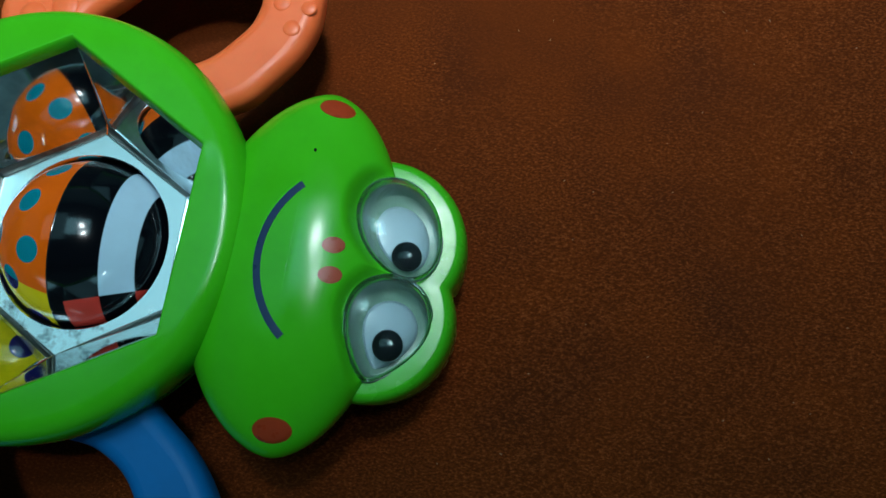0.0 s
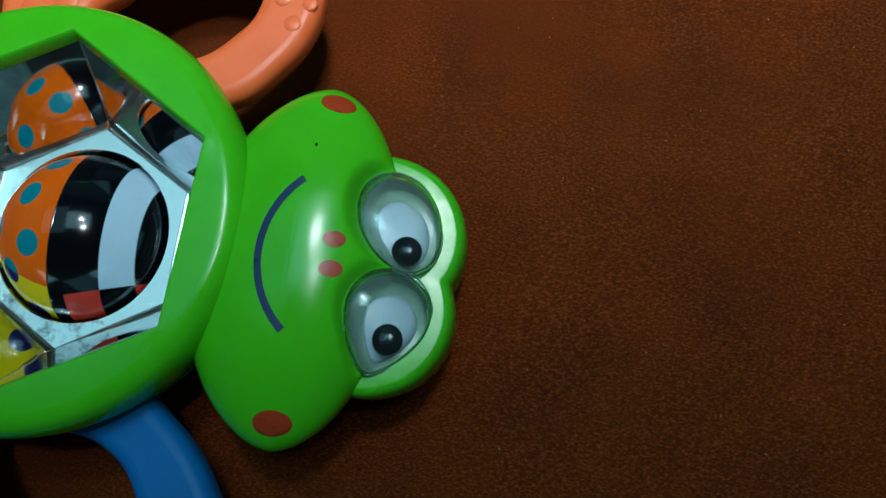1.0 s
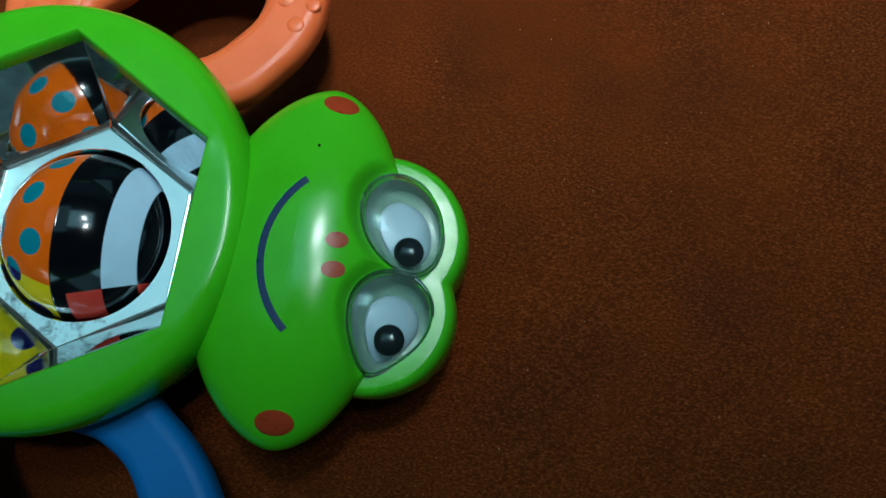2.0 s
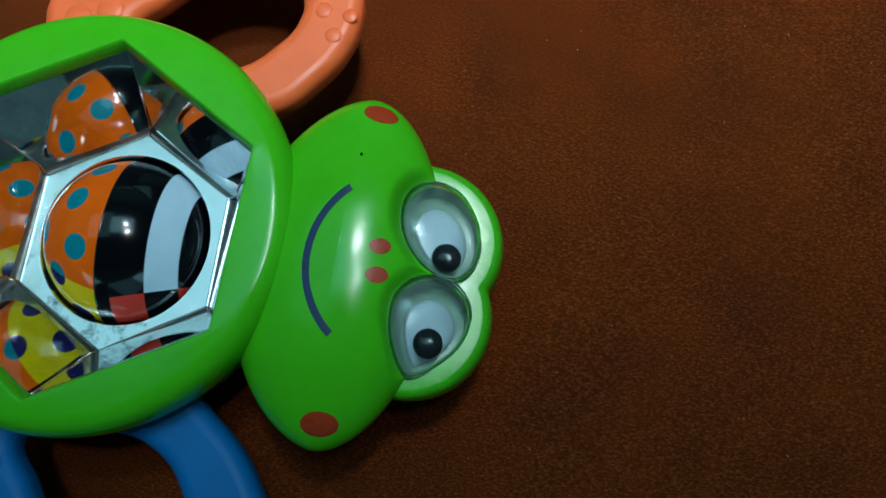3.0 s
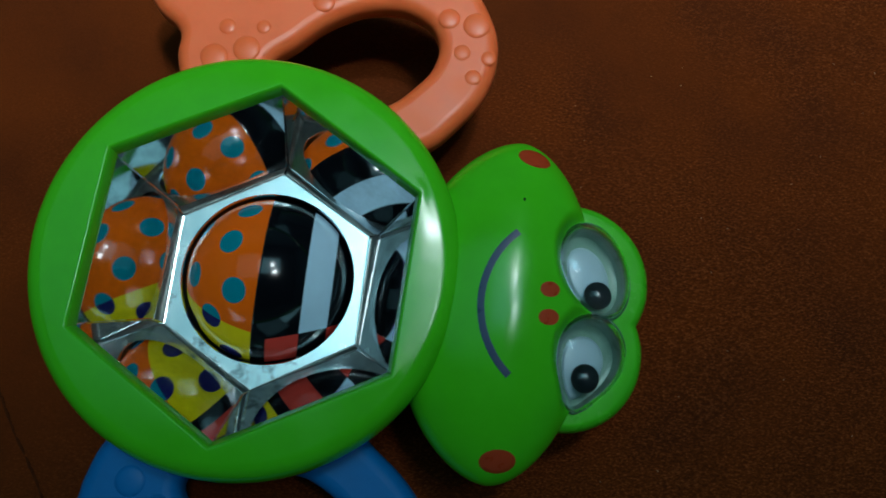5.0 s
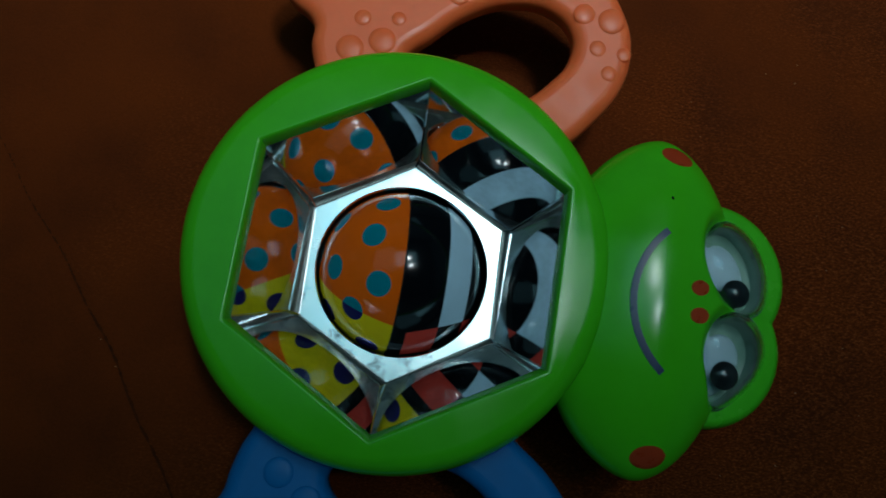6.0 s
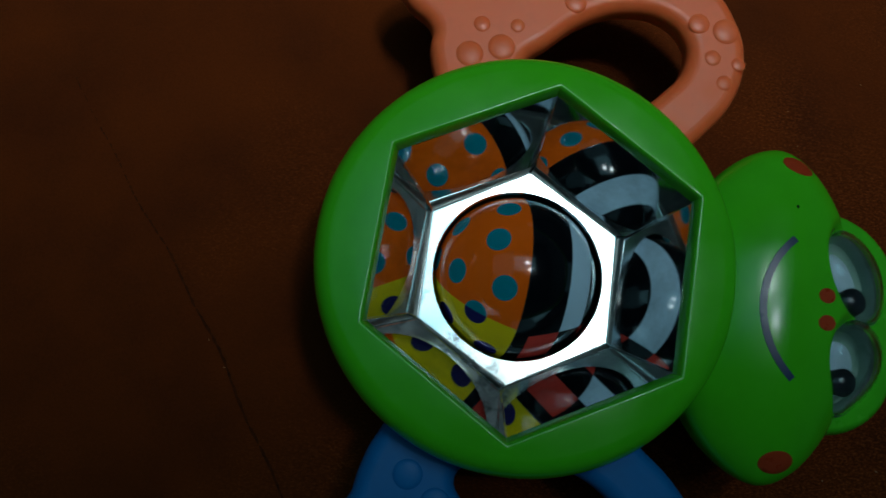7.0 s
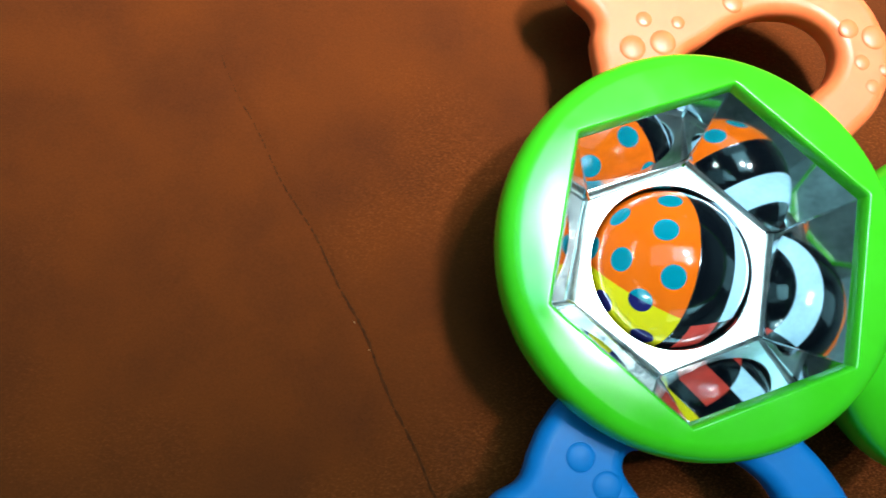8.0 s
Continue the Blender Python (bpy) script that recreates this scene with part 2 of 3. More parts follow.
# ---- the room: cloth, walls, ceiling ----
SEAM_A, SEAM_B = Vector((-12.42, 6.0)), Vector((-5.12, -7.5))
FOLD_A, FOLD_B = Vector((-19.0, 2.2)), Vector((-9.0, 7.8))


def off_line(x, y, a, b):
    d = (b - a).normalized()
    q = Vector((x, y)) - a
    along = q.dot(d)
    return q.x * d.y - q.y * d.x, along, (b - a).length


def seam_wobble(s):
    return 0.10 * math.sin(s * 0.55 + 0.4) + 0.04 * math.sin(s * 1.9) + 0.02 * noise.noise((s * 2.2, 0, 0))


def cloth_height(x, y):
    h = 0.10 * noise.noise((x * 0.13, y * 0.13, 1.7)) + 0.035 * noise.noise((x * 0.45, y * 0.45, 5.0))
    near = math.hypot(x - 2, y) / 9.0
    h *= min(1.0, max(0.15, near))
    d, along, long = off_line(x, y, SEAM_A, SEAM_B)
    if -0.5 < along < long + 4:
        h -= 0.10 * math.exp(-((d - seam_wobble(along)) / 0.16) ** 2) * min(1, (along + 0.5) * 0.8)
    d, along, long = off_line(x, y, FOLD_A, FOLD_B)
    h += 0.17 * math.exp(-(d / 0.6) ** 2) * math.exp(-((along - long * 0.55) / 7) ** 2)
    return h - 0.02


def spread(lo, hi, step, ends):
    inner = list(np.arange(lo, hi + 1e-6, step))
    left = [lo - e for e in reversed(ends)]
    return left + inner + [hi + e for e in ends]


def build_cloth():
    ends = (0.6, 1.6, 3.5, 8, 18, 45, 100, 172)
    xs, ys = spread(-21, 23, 0.16, ends), spread(-11, 14, 0.16, ends)
    inside = lambda v, lo, hi: lo - 4 < v < hi + 4
    verts = [(x * CM, y * CM, (cloth_height(x, y) if inside(x, -21, 23) and inside(y, -11, 14) else -0.02) * CM) for y in ys for x in xs]
    w = len(xs)
    faces = [(j * w + i, j * w + i + 1, (j + 1) * w + i + 1, (j + 1) * w + i) for j in range(len(ys) - 1) for i in range(w - 1)]
    me = bpy.data.meshes.new("floor")
    me.from_pydata(verts, [], faces)
    ob = part_mesh("floor", me, FABRIC, None)
    tagged(ob, "soft brown suede-like upholstery cloth with a sewn seam", "upholstery", kind="structure")
    d = (SEAM_B - SEAM_A).normalized()
    side = Vector((d.y, -d.x))
    long, pts, radii = (SEAM_B - SEAM_A).length, [], []
    n = 160
    for i in range(n + 1):
        s = long * i / n
        p = SEAM_A + d * s + side * seam_wobble(s)
        pts.append(Vector((p.x, p.y, cloth_height(p.x, p.y) + 0.0)))
        grow = 0.35 + 0.65 * min(1, s / 9)
        radii.append(0.05 * grow * max(0.5, 1 + 0.7 * noise.noise((s * 3.1, 4, 0))))
    part("seam", tube(pts, radii, 6), SEAM, ob, "thin dark sewn seam in the cloth")
    return ob


FLOOR = build_cloth()


def build_lint():
    """Pale specks and short fibres caught in the nap."""
    rng, bm = random.Random(5), bmesh.new()
    spots = [(rng.uniform(8.5, 20), rng.uniform(-6, 7)) for _ in range(34)] + [(-7.26, -3.66), (-8.34, -1.55), (-7.9, -2.3), (-6.6, -4.9)]
    for x, y in spots:
        a, long, wide = rng.uniform(0, 6.3), rng.uniform(0.015, 0.05), rng.uniform(0.008, 0.016)
        z = cloth_height(x, y) + 0.012
        d, q = Vector((math.cos(a), math.sin(a), 0)), Vector((-math.sin(a), math.cos(a), 0))
        c = Vector((x, y, z))
        low = [bm.verts.new(c + d * u * long + q * v * wide) for u, v in ((-1, 0), (-0.2, -1), (1, 0.2), (0.1, 1))]
        top = bm.verts.new(c + Vector((0, 0, 0.014)))
        for i in range(4):
            bm.faces.new((low[i], low[(i + 1) % 4], top))
        bm.faces.new(low[::-1])
    tagged(part("lint", bm, LINT, smooth=False), "tiny pale lint specks caught in the brown cloth", "lint", kind="stuff")


build_lint()


def slab(name, lo, hi, mat, label, category):
    bm = bmesh.new()
    bmesh.ops.create_cube(bm, size=1)
    for v in bm.verts:
        v.co = Vector([lo[i] if v.co[i] < 0 else hi[i] for i in range(3)])
    return tagged(part(name, bm, mat, smooth=False), label, category, kind="structure")


slab("wall_north", (-182, 182, -60), (182, 190, 215), WALL, "plain pale painted room wall", "wall")
slab("wall_south", (-182, -190, -60), (182, -182, 215), DIM_WALL, "plain pale taupe painted room wall", "wall")
slab("wall_east", (182, -190, -60), (190, 190, 215), WALL, "plain pale painted room wall", "wall")
slab("wall_west", (-190, -190, -60), (-182, 190, 215), WALL, "plain pale painted room wall", "wall")
slab("ceiling", (-190, -190, 215), (190, 190, 222), CEIL, "plain white painted ceiling", "ceiling")

# ---- the toy ----
TOY = tagged(new("frog_toy"), "green plastic frog baby rattle with mirrored hexagon window", "toy")
CX, CY, TOP = -0.10, 0.05, 4.53
HEX_R, HEX_TURN = 4.2, radians(20.4)
INNER_R, INNER_Z = 2.84, 2.0
PLATE_TURN, PLATE_C = HEX_TURN + radians(2.0), Vector((-0.02, -0.05, 0))
BALL_C = Vector((-0.033, -0.015, 1.349))


def hex_at(a, r, turn=HEX_TURN):
    """The point of a hexagon's outline in the direction a."""
    k = (a - turn) % (math.pi / 3) - math.pi / 6
    d = r * math.cos(math.pi / 6) / math.cos(k)
    return d * math.cos(a), d * math.sin(a)


def build_shell():
    n = 180
    angles = [HEX_TURN + 2 * math.pi * i / n for i in range(n)]
    rings = []
    for r, z in ((HEX_R - 0.02, TOP - 0.55), (HEX_R - 0.145, TOP - 0.275), (HEX_R - 0.04, TOP - 0.05), (HEX_R - 0.01, TOP + 0.022), (HEX_R + 0.025, TOP + 0.036), (HEX_R + 0.05, TOP + 0.036)):
        rings.append([(*hex_at(a, r), z) for a in angles])
    flat = []
    for a in angles:
        hx, hy = hex_at(a, HEX_R + 0.05)
        flat.append((0.5 * hx + 0.5 * (CX + 4.5 * math.cos(a)), 0.5 * hy + 0.5 * (CY + 4.5 * math.sin(a)), TOP + 0.020))
    rings.append(flat)
    for r, z in ((4.46, 4.530), (4.52, 4.526), (4.60, 4.508), (4.70, 4.465), (4.80, 4.385), (4.88, 4.27), (4.94, 4.11), (4.97, 3.90), (4.95, 3.5),
                 (4.88, 3.1), (4.79, 2.7), (4.70, 2.36), (4.66, 2.33), (4.65, 2.29), (4.68, 2.26), (4.57, 1.8), (4.38, 1.3),
                 (4.15, 0.9), (3.85, 0.6), (3.45, 0.32), (3.0, 0.16), (2.5, 0.10)):
        rings.append([(CX + r * math.cos(a), CY + r * math.sin(a), z) for a in angles])
    return part("shell", loft(rings, False, True), GREEN, TOY, "round glossy green plastic shell", sharp=50)


SHELL = build_shell()


# how far each mirror facet stands out from the plate's edge, and its slope in degrees
FACETS = ((0.02, 65.0), (0.06, 66.0), (0.12, 66.2), (0.09, 66.8), (0.04, 65.8), (0.07, 65.8))


def facet_plane(i):
    shift, slope = FACETS[i % 6]
    a, slope = HEX_TURN + (i + 0.5) * math.pi / 3, radians(slope)
    out = Vector((math.cos(a), math.sin(a), 0))
    return out * (INNER_R * math.cos(math.pi / 6) + shift) + Vector((0, 0, INNER_Z)), -out * math.sin(slope) + Vector((0, 0, math.cos(slope)))


def facet_corner(i, z):
    """Where two neighbouring facets meet at the height z."""
    (p, m), (q, n) = facet_plane(i - 1), facet_plane(i)
    a, b = p.dot(m) - z * m.z, q.dot(n) - z * n.z
    det = m.x * n.y - m.y * n.x
    return Vector(((a * n.y - b * m.y) / det, (m.x * b - n.x * a) / det, z))


FOOT_Z = INNER_Z + 0.10


def plate_corner(i, z):
    a = PLATE_TURN + i * math.pi / 3
    return PLATE_C + Vector((INNER_R * math.cos(a), INNER_R * math.sin(a), z))


def plate_ring(angles, r, z):
    return [PLATE_C + Vector((*hex_at(a, r, PLATE_TURN), z)) for a in angles]


def facet_foot(i):
    """The curved strip between a facet and the plate's edge."""
    bm, rows = bmesh.new(), []
    ends = [(plate_corner(k, INNER_Z - 0.02), facet_corner(k, INNER_Z - 0.04), facet_corner(k, FOOT_Z)) for k in (i, i + 1)]
    for j in range(7):
        t = j / 6
        rows.append([bm.verts.new(p * (1 - t) ** 2 + q * 2 * t * (1 - t) + r * t * t) for p, q, r in ends])
    for a, b in zip(rows, rows[1:]):
        bm.faces.new((a[0], a[1], b[1], b[0]))
    bmesh.ops.solidify(bm, geom=bm.faces[:], thickness=0.05)
    bmesh.ops.recalc_face_normals(bm, faces=bm.faces)
    return bm


def build_window():
    for i in range(6):
        a, b, c, d = facet_corner(i, TOP - 0.29), facet_corner(i + 1, TOP - 0.29), facet_corner(i + 1, FOOT_Z), facet_corner(i, FOOT_Z)
        nrm = facet_plane(i)[1] * -0.08
        bm = bmesh.new()
        f = [bm.verts.new(p) for p in (a, b, c, d)]
        g = [bm.verts.new(p + nrm) for p in (a, b, c, d)]
        bm.faces.new(f)
        bm.faces.new(g[::-1])
        for k in range(4):
            bm.faces.new((f[k], g[k], g[(k + 1) % 4], f[(k + 1) % 4]))
        bmesh.ops.recalc_face_normals(bm, faces=bm.faces)
        part("mirror_facet", bm, MIRROR, SHELL, "mirror-plated facet", smooth=False)
        part("facet_foot", facet_foot(i), FOOT, SHELL, "tarnished rounded foot of a mirror facet")
        bead = tube([facet_corner(i, TOP - 0.33), facet_corner(i, 3.0), facet_corner(i, FOOT_Z + 0.1), plate_corner(i, INNER_Z - 0.01)], [0.018, 0.026, 0.034, 0.045], 8)
        part("facet_edge", bead, MIRROR, SHELL, "bright worn facet edge")
    n = 180
    angles = [HEX_TURN + 2 * math.pi * i / n for i in range(n)]
    circle = lambda r, z: [(BALL_C.x + r * math.cos(a), BALL_C.y + r * math.sin(a), z) for a in angles]
    rings = [plate_ring(angles, INNER_R, INNER_Z - 0.1), plate_ring(angles, INNER_R + 0.01, INNER_Z - 0.01),
             plate_ring(angles, INNER_R - 0.03, INNER_Z + 0.012), plate_ring(angles, INNER_R - 0.06, INNER_Z + 0.005),
             circle(2.215, INNER_Z + 0.005), circle(2.195, INNER_Z - 0.010), circle(2.185, INNER_Z - 0.03), circle(2.185, INNER_Z - 0.12)]
    part("mirror_plate", loft(rings), PLATE, SHELL, "worn chrome-plated hexagonal plate", smooth=False)
    # the socket's near-black colour holds the shade of the gap round the ball
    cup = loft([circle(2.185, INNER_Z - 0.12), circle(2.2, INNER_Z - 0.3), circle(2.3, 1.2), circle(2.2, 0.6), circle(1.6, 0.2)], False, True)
    part("socket", cup, DARK, SHELL, "ball socket, coloured near-black as the gap's shade")
    bm = bmesh.new()
    bmesh.ops.create_icosphere(bm, subdivisions=6, radius=BALL_R * CM)
    me = bpy.data.meshes.new("ball")
    bm.to_mesh(me)
    bm.free()
    ball = part_mesh("ball", me, BALL, SHELL, "glossy ball, half orange and yellow with dots, half striped", sharp=180)
    ball.location = BALL_C * CM
    # moulding seam round the ball
    q = Vector((0, 0, 1)).rotation_difference(SEAM_N)
    rings = []
    d0 = -0.092
    for k in range(8):
        t = 2 * math.pi * k / 8
        r, h = math.sqrt(1 - d0 * d0) * BALL_R + 0.012 * math.cos(t), d0 * BALL_R + 0.02 * math.sin(t)
        rings.append([BALL_C + q @ Vector((r * math.cos(a), r * math.sin(a), h)) for a in angles])
    part("ball_seam", loft(rings + rings[:1]), BLACK, SHELL, "thin black seam")


build_window()

# ---- the head ----
HC, HTURN = Vector((5.911, -1.043)), radians(-8.4)
HEAD_UP, HEAD_DOWN, HEAD_IN, HEAD_OUT = 4.13, 4.17, 2.575, 2.105
HEAD_LOW, HEAD_RISE = 3.2, 1.345


def head_level(u, v):
    """0 in the head's middle, 1 on its outline; u across the head and v along it."""
    return (math.hypot(u, 0.12) / (HEAD_OUT if u > 0 else HEAD_IN)) ** 1.70 + (abs(v) / (HEAD_UP if v > 0 else HEAD_DOWN)) ** 2.085


@functools.lru_cache(None)
def head_radius(a):
    """The head's outline in the direction a, from its middle."""
    c, s, r = math.cos(a - HTURN), math.sin(a - HTURN), 2.5
    for _ in range(30):
        r *= head_level(r * c, r * s) ** -0.5
    return r


def head_z(x, y):
    """The head's upper surface, which dips to the rims of the two eyes."""
    d, c, s = Vector((x, y)) - HC, math.cos(HTURN), math.sin(HTURN)
    z = HEAD_LOW + HEAD_RISE * max(0.0, 1 - head_level(d.x * c + d.y * s, -d.x * s + d.y * c)) ** 0.49
    near = min(eye_reach(e, x, y) for e in EYES)
    k = min(1.0, max(0.0, (1.27 - near) / 0.26)) ** 2
    return min(z, z + (eye_rim_z(x, y) + 0.05 - z) * k)


def egg_radius(e, a):
    """Half width and length of an eye's outline at the turn a; it is pointed towards a = 0."""
    return e["rx"] * math.sin(a) * (1 - e["tip"] * ((1 + math.cos(a)) / 2) ** 2), e["ry"] * math.cos(a)


def egg(e, n=96):
    """The outline of an eye."""
    out, c, s = [], math.cos(e["turn"]), math.sin(e["turn"])
    for i in range(n):
        x, y = egg_radius(e, 2 * math.pi * i / n)
        out.append(e["c"] + Vector((x * c - y * s, x * s + y * c)))
    return out


def eye_reach(e, x, y):
    """How far a place is from an eye's middle: 1 on its outline."""
    d, c, s = Vector((x, y)) - e["c"], math.cos(e["turn"]), math.sin(e["turn"])
    u, v = (d.x * c + d.y * s) / e["rx"], (-d.x * s + d.y * c) / e["ry"]
    far = math.hypot(u, v)
    w = 1 - e["tip"] * ((1 + v / max(far, 1e-6)) / 2) ** 2
    return math.hypot(u / w, v)


EYES = [dict(c=Vector((8.099, -0.223)), rx=0.90, ry=1.21, turn=radians(197), tip=0.12, pupil=(8.16, -0.80)),
        dict(c=Vector((7.763, -2.45)), rx=0.982, ry=1.198, turn=radians(157.5), tip=0.53, pupil=(7.75, -2.76))]


def eye_rim_z(x, y):
    return 3.05 + 0.46 * (9.0 - x) - (0.05 if y > -1.1 else 0.085) * (y + 1.1) ** 2


def build_head():
    n, m = 480, 130
    top, low = [], []
    for j in range(1, m + 1):
        s = math.sin(j / m * math.pi / 2)
        ring_t, ring_l = [], []
        for i in range(n):
            a = 2 * math.pi * i / n
            r = head_radius(a) * s
            x, y = HC.x + r * math.cos(a), HC.y + r * math.sin(a)
            ring_t.append((x, y, head_z(x, y) if s < 0.9999 else HEAD_LOW))
            ring_l.append((x, y, HEAD_LOW - 2.9 * max(0.0, 1 - s ** 2.4) ** 0.5))
        top.append(ring_t)
        low.append(ring_l)
    bm = loft(top + low[-2::-1], True, True)
    bmesh.ops.scale(bm, vec=(CM, CM, CM), verts=bm.verts)
    me = bpy.data.meshes.new("head_solid")
    bm.to_mesh(me)
    bm.free()
    return part_mesh("head", carve(me, 1.8), GREEN, TOY, "glossy green bean-shaped frog head", sharp=35)


def carve(me, floor_z):
    """The mesh with the pockets of the two eyes cut out of it."""
    solid, cutters = new("solid", me), []
    for e in EYES:
        ring = egg(e)
        cut = loft([[(p.x * CM, p.y * CM, z * CM) for p in ring] for z in (floor_z, 6.0)], True, True)
        shape = bpy.data.meshes.new("cutter")
        cut.to_mesh(shape)
        cut.free()
        cutters.append(new("cutter", shape))
        mod = solid.modifiers.new("pocket", "BOOLEAN")
        mod.operation, mod.solver, mod.object = "DIFFERENCE", "EXACT", cutters[-1]
    bpy.context.view_layer.update()
    made = bpy.data.meshes.new_from_object(solid.evaluated_get(bpy.context.evaluated_depsgraph_get()))
    for ob in (solid, *cutters):
        bpy.data.objects.remove(ob)
    return made


HEAD = build_head()


def plate_radius(a, grow):
    """Outline of the eye plate: two lobes, seen from a point between them."""
    o, best = Vector((7.5, -1.25)), 0
    for c, r in ((Vector((7.57, -0.41)), 1.935), (Vector((7.29, -2.10)), 1.94)):
        d, r = Vector((math.cos(a), math.sin(a))), r + grow
        b = d.dot(c - o)
        q = b * b - ((c - o).length_squared - r * r)
        if q > 0:
            best = max(best, b + math.sqrt(q))
    return (o.x + best * math.cos(a), o.y + best * math.sin(a))


def build_eyes():
    n = 240
    angles = [2 * math.pi * i / n for i in range(n)]
    rings = [[(*plate_radius(a, g), z) for a in angles] for g, z in ((-0.5, 0.7), (-0.15, 0.9), (-0.03, 1.4), (0.0, 2.1), (0.0, 2.62), (-0.02, 2.77), (-0.06, 2.88),
             (-0.11, 2.95), (-0.17, 2.99), (-0.20, 3.0), (-0.23, 3.003), (-0.5, 3.005), (-0.9, 3.005))]
    # the plate rises a little towards the head
    rings = [[(x, y, z + 0.09 * (9.2 - x) if z > 2.2 else z) for x, y, z in ring] for ring in rings]
    bm = loft(rings, True, True)
    bmesh.ops.scale(bm, vec=(CM, CM, CM), verts=bm.verts)
    me = bpy.data.meshes.new("eye_plate")
    bm.to_mesh(me)
    bm.free()
    part_mesh("eye_plate", carve(me, 1.7), RIM_GREEN, HEAD, "pale green two-lobed eye rim", sharp=30)
    for e in EYES:
        ring = egg(e)
        c = e["c"]

        def at(s, lift, ring=ring, c=c):
            out = []
            for p in ring:
                q = c + (p - c) * s
                out.append((q.x, q.y, eye_rim_z(q.x, q.y) + lift))
            return out

        outer = [at(1.0, -0.25), at(1.0, -0.02)] + [at(math.cos(t), 0.42 * math.sin(t)) for t in np.linspace(0.12, 1.569, 16)]
        inner = [at(0.93 * math.cos(t), 0.42 * math.sin(t) - 0.07) for t in np.linspace(1.569, 0.1, 16)] + [at(0.93, -0.25)]
        dome = part("eye_dome", loft(outer + inner + [outer[0]]), CLEAR, HEAD, "clear plastic domed eye", sharp=60)
        dome.visible_shadow = False
        # grey cup and white of the eye inside
        cup = loft([at(0.985, -0.2), at(0.96, -0.55), at(0.88, -0.85), at(0.70, -0.96)], False, True)
        part("eye_cup", cup, CUP, HEAD, "grey-green eye cup")
        white = loft([at(0.68, -0.93), at(0.66, -0.84), at(0.59, -0.76), at(0.42, -0.70), at(0.15, -0.68)], False, True)
        bmesh.ops.translate(white, vec=(-0.07, -0.05, 0), verts=white.verts)
        part("eye_white", white, WHITE, HEAD, "white of the eye")
        rim = [Vector(p) for p in at(1.0, -0.03)]
        part("eye_edge", tube(rim + rim[:1], [0.028] * (len(rim) + 1), 6), EDGE, HEAD, "dark edge line round the eye")
        px, py = e["pupil"]
        bm = bmesh.new()
        bmesh.ops.create_uvsphere(bm, u_segments=32, v_segments=16, radius=1)
        for v in bm.verts:
            v.co = Vector((px + v.co.x * 0.355, py + v.co.y * 0.355, eye_rim_z(px, py) - 0.46 + v.co.z * 0.18))
        part("pupil", bm, BLACK, HEAD, "black loose pupil")


CUP = material("grey_green_plastic", (0.15, 0.25, 0.20), 0.3, vary=0.15)
EDGE = material("dark_edge", (0.03, 0.07, 0.05), 0.35, vary=0.2)
build_eyes()


def decal(name, cx, cy, rx, ry, mat, label, turn=0.0):
    """A painted spot that follows the head's surface."""
    rings = []
    for s in (1.0, 0.97, 0.7, 0.4, 0.1):
        ring = []
        for i in range(48):
            a = 2 * math.pi * i / 48
            x, y = rx * s * math.cos(a), ry * s * math.sin(a)
            x, y = cx + x * math.cos(turn) - y * math.sin(turn), cy + x * math.sin(turn) + y * math.cos(turn)
            ring.append((x, y, head_z(x, y) + (0.012 if s < 1 else -0.01)))
        rings.append(ring)
    return part(name, loft(rings, False, True), mat, HEAD, label)


decal("cheek_spot", 6.69, 2.45, 0.41, 0.25, RED_PAINT, "red-brown painted cheek spot", -0.35)
decal("cheek_spot", 5.53, -4.58, 0.42, 0.27, RED_PAINT, "red-brown painted cheek spot", 0.0)
decal("nostril", 6.82, -0.81, 0.235, 0.18, RED_PAINT, "red-brown painted nostril")
decal("nostril", 6.76, -1.44, 0.245, 0.185, RED_PAINT, "red-brown painted nostril")
decal("speck", 6.34, 1.32, 0.028, 0.042, BLACK, "tiny black moulding speck")


def build_mouth():
    c, r, w, n = Vector((7.40, -1.256)), 2.17, 0.085, 60
    bm, rows = bmesh.new(), []
    for i in range(n + 1):
        a = radians(125.0 + (222.3 - 125.0) * i / n)
        row = []
        for k, lift in ((-1, -0.01), (-0.95, 0.012), (0, 0.014), (0.95, 0.012), (1, -0.01)):
            x, y = c.x + (r + k * w) * math.cos(a), c.y + (r + k * w) * math.sin(a)
            row.append(bm.verts.new((x, y, head_z(x, y) + lift)))
        rows.append(row)
    for p, q in zip(rows, rows[1:]):
        for k in range(4):
            bm.faces.new((p[k], p[k + 1], q[k + 1], q[k]))
    bmesh.ops.recalc_face_normals(bm, faces=bm.faces)
    part("mouth", bm, NAVY_PAINT, HEAD, "dark blue painted smile")


build_mouth()


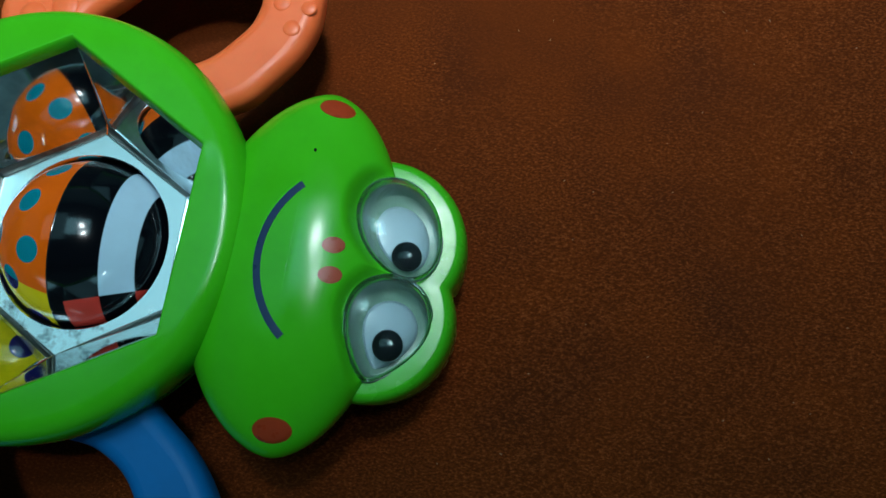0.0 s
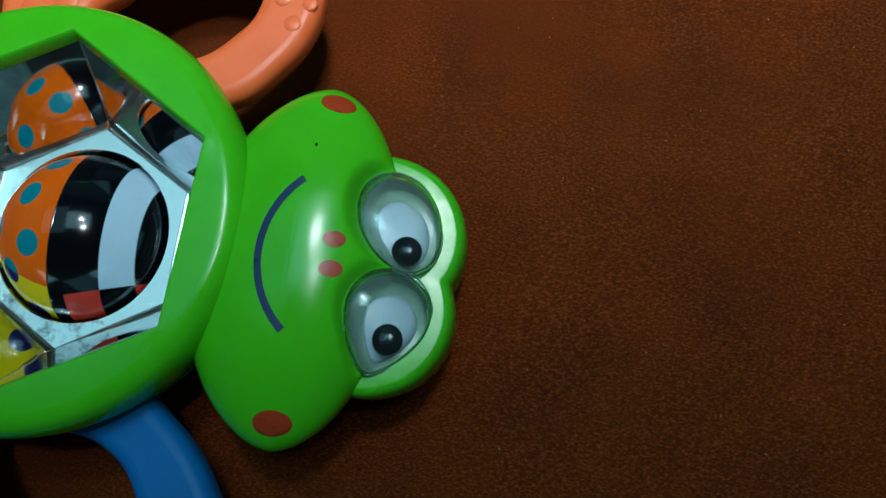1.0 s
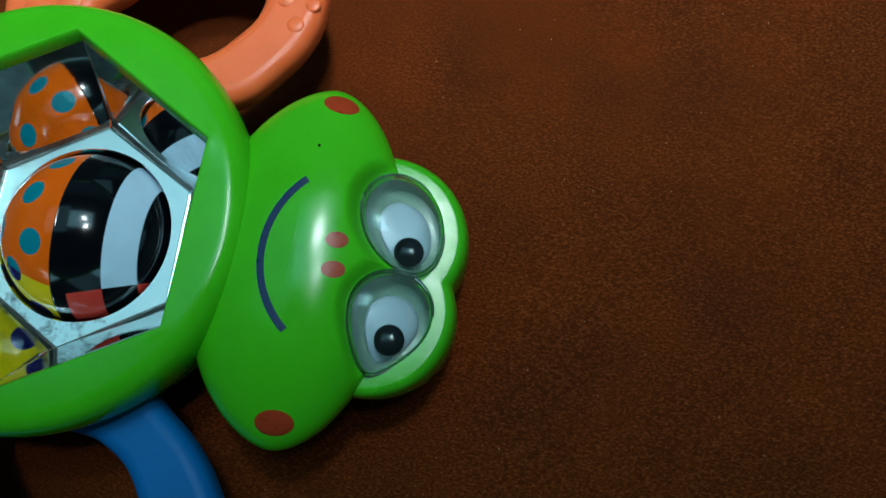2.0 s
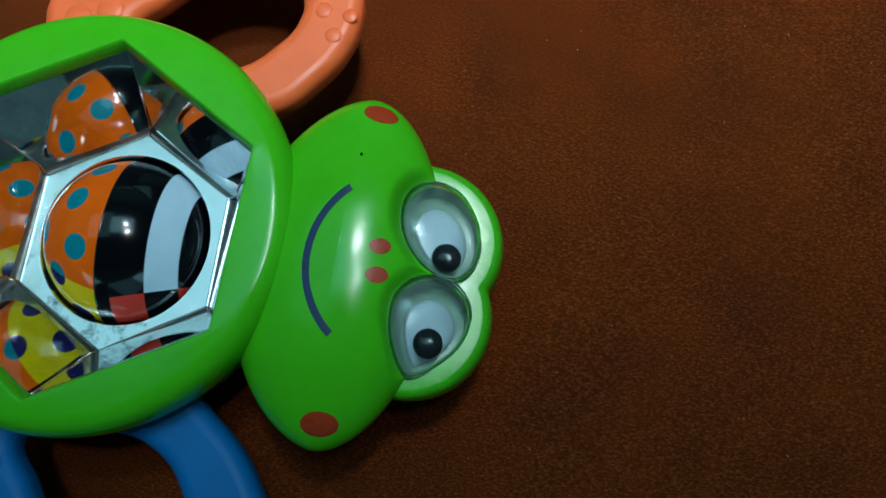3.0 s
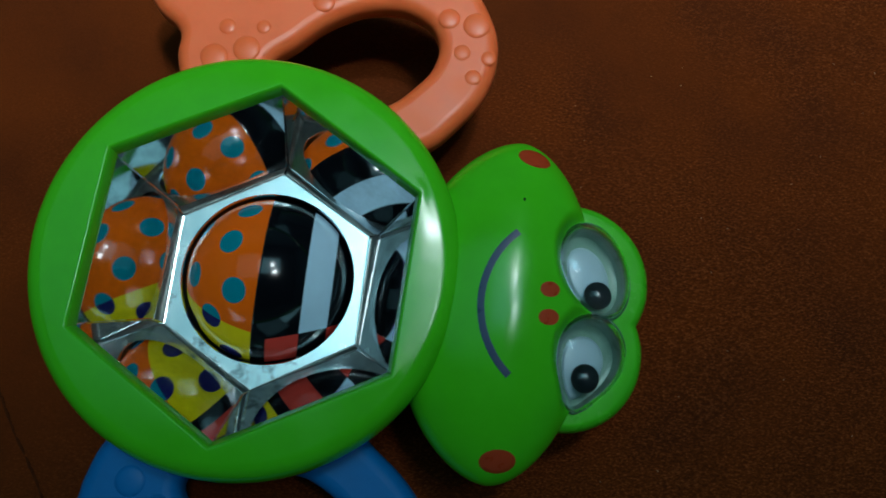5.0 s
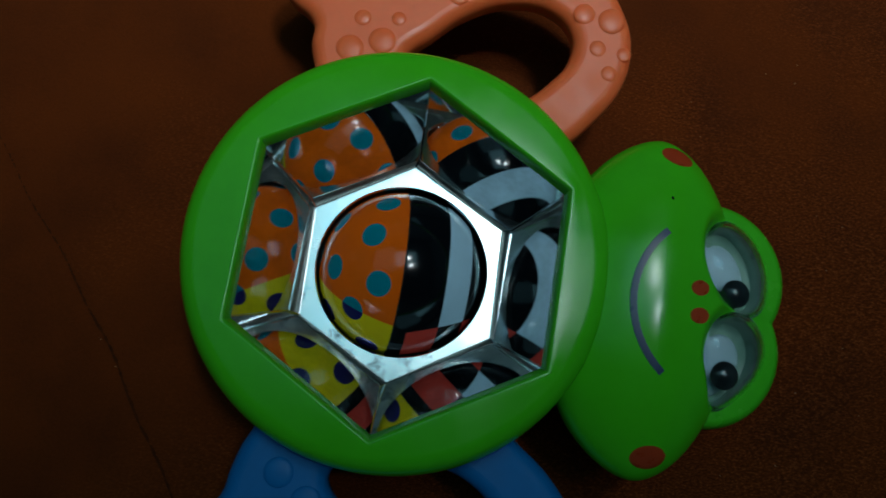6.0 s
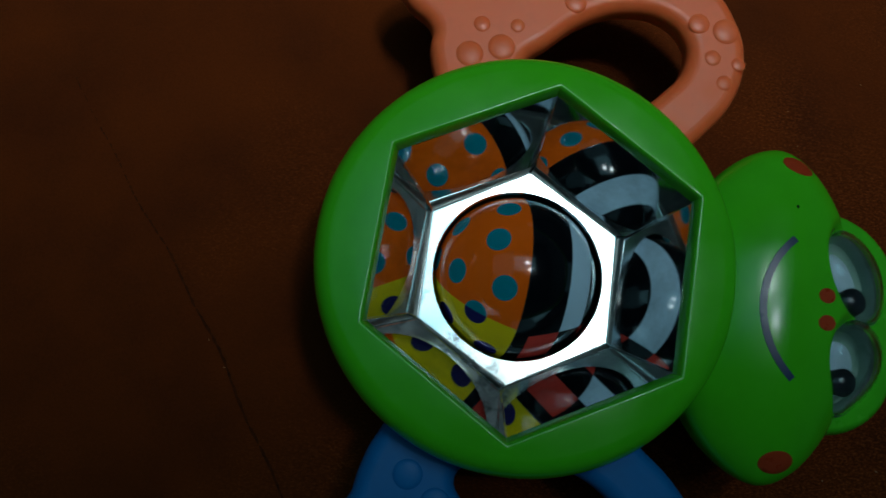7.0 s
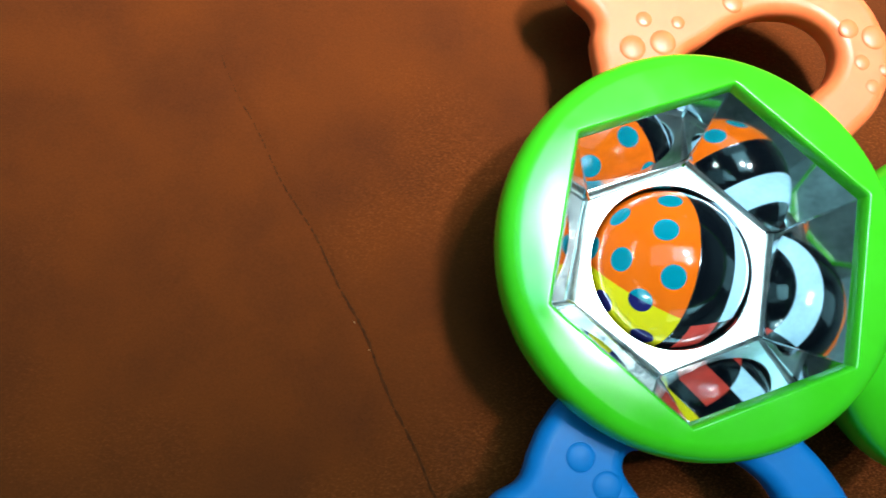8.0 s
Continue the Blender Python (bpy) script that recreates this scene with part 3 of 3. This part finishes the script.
# ---- the legs: flat rubber loops with round bumps ----
def loop_mesh(name, outlines, low, high, bevel):
    cu = bpy.data.curves.new(name, "CURVE")
    cu.dimensions, cu.fill_mode, cu.resolution_u = "2D", "BOTH", 10
    cu.bevel_depth, cu.bevel_resolution = bevel * CM, 6
    cu.extrude = ((high - low) / 2 - bevel) * CM
    for points in outlines:
        sp = cu.splines.new("BEZIER")
        sp.bezier_points.add(len(points) - 1)
        sp.use_cyclic_u = True
        for bp, (x, y) in zip(sp.bezier_points, points):
            bp.co = (x * CM, y * CM, 0)
            bp.handle_left_type = bp.handle_right_type = "AUTO"
    cu.offset = -bevel * CM
    ob = new(name, cu)
    bpy.context.view_layer.update()
    me = bpy.data.meshes.new_from_object(ob.evaluated_get(bpy.context.evaluated_depsgraph_get()))
    bpy.data.objects.remove(ob)
    me.transform(Matrix.Translation((0, 0, (low + high) / 2 * CM)))
    return me


def build_leg(name, outlines, bumps, mat, label):
    leg = part_mesh(name, loop_mesh(name, outlines, 2.1, 3.05, 0.36), mat, TOY, label, sharp=60)
    for x, y, r in bumps:
        bm = bmesh.new()
        bmesh.ops.create_uvsphere(bm, u_segments=28, v_segments=14, radius=1)
        for v in bm.verts:
            v.co = Vector((x + v.co.x * r, y + v.co.y * r, 3.03 + v.co.z * (0.02 + 0.19 * r)))
        part("bump", bm, mat, leg, "round raised bump")
    return leg


build_leg("orange_leg",
          [[(-2.05, 4.4), (-2.25, 5.2), (-2.34, 5.8), (-2.3, 6.4), (-2.95, 7.15), (-3.2, 8.0), (-2.2, 8.8), (0.5, 8.9), (3.4, 8.8), (5.2, 7.8),
                (5.9, 6.6), (6.0, 5.6), (5.66, 4.6), (4.95, 3.75), (4.0, 3.05), (2.5, 2.9), (0, 3.6)],
           [(0.0, 5.3), (0.82, 6.03), (1.7, 6.64), (2.86, 6.98), (3.87, 6.79), (4.42, 6.16), (4.34, 5.4), (3.82, 4.79), (3.0, 4.25), (1.6, 4.1), (0.2, 4.5)]],
          [(-1.0, 6.43, 0.23), (-0.07, 6.40, 0.20), (-1.33, 5.60, 0.36), (-0.50, 5.80, 0.36), (1.48, 7.10, 0.30), (4.75, 6.57, 0.29),
           (5.45, 6.36, 0.36), (5.05, 5.61, 0.23), (5.72, 5.44, 0.20), (5.31, 4.92, 0.22)], ORANGE, "orange rubber teether leg with a loop and bumps")
build_leg("blue_leg",
          [[(-3.0, -3.4), (-3.65, -4.05), (-4.0, -4.75), (-4.25, -5.4), (-4.9, -5.85), (-5.3, -6.7), (-4.2, -8.0), (-1.0, -8.9), (2.6, -8.7),
                (4.5, -7.4), (4.05, -6.1), (3.55, -5.2), (2.88, -4.45), (1.85, -3.6), (-0.5, -3.75)],
           [(-1.7, -4.9), (-1.33, -5.85), (-0.6, -6.9), (1.0, -7.4), (2.3, -6.9), (2.2, -6.0), (1.42, -5.1), (0.6, -4.8), (-0.8, -4.75)]],
          [(-2.85, -4.87, 0.36), (-2.22, -5.53, 0.36)], BLUE, "blue rubber teether leg with a loop and bumps")
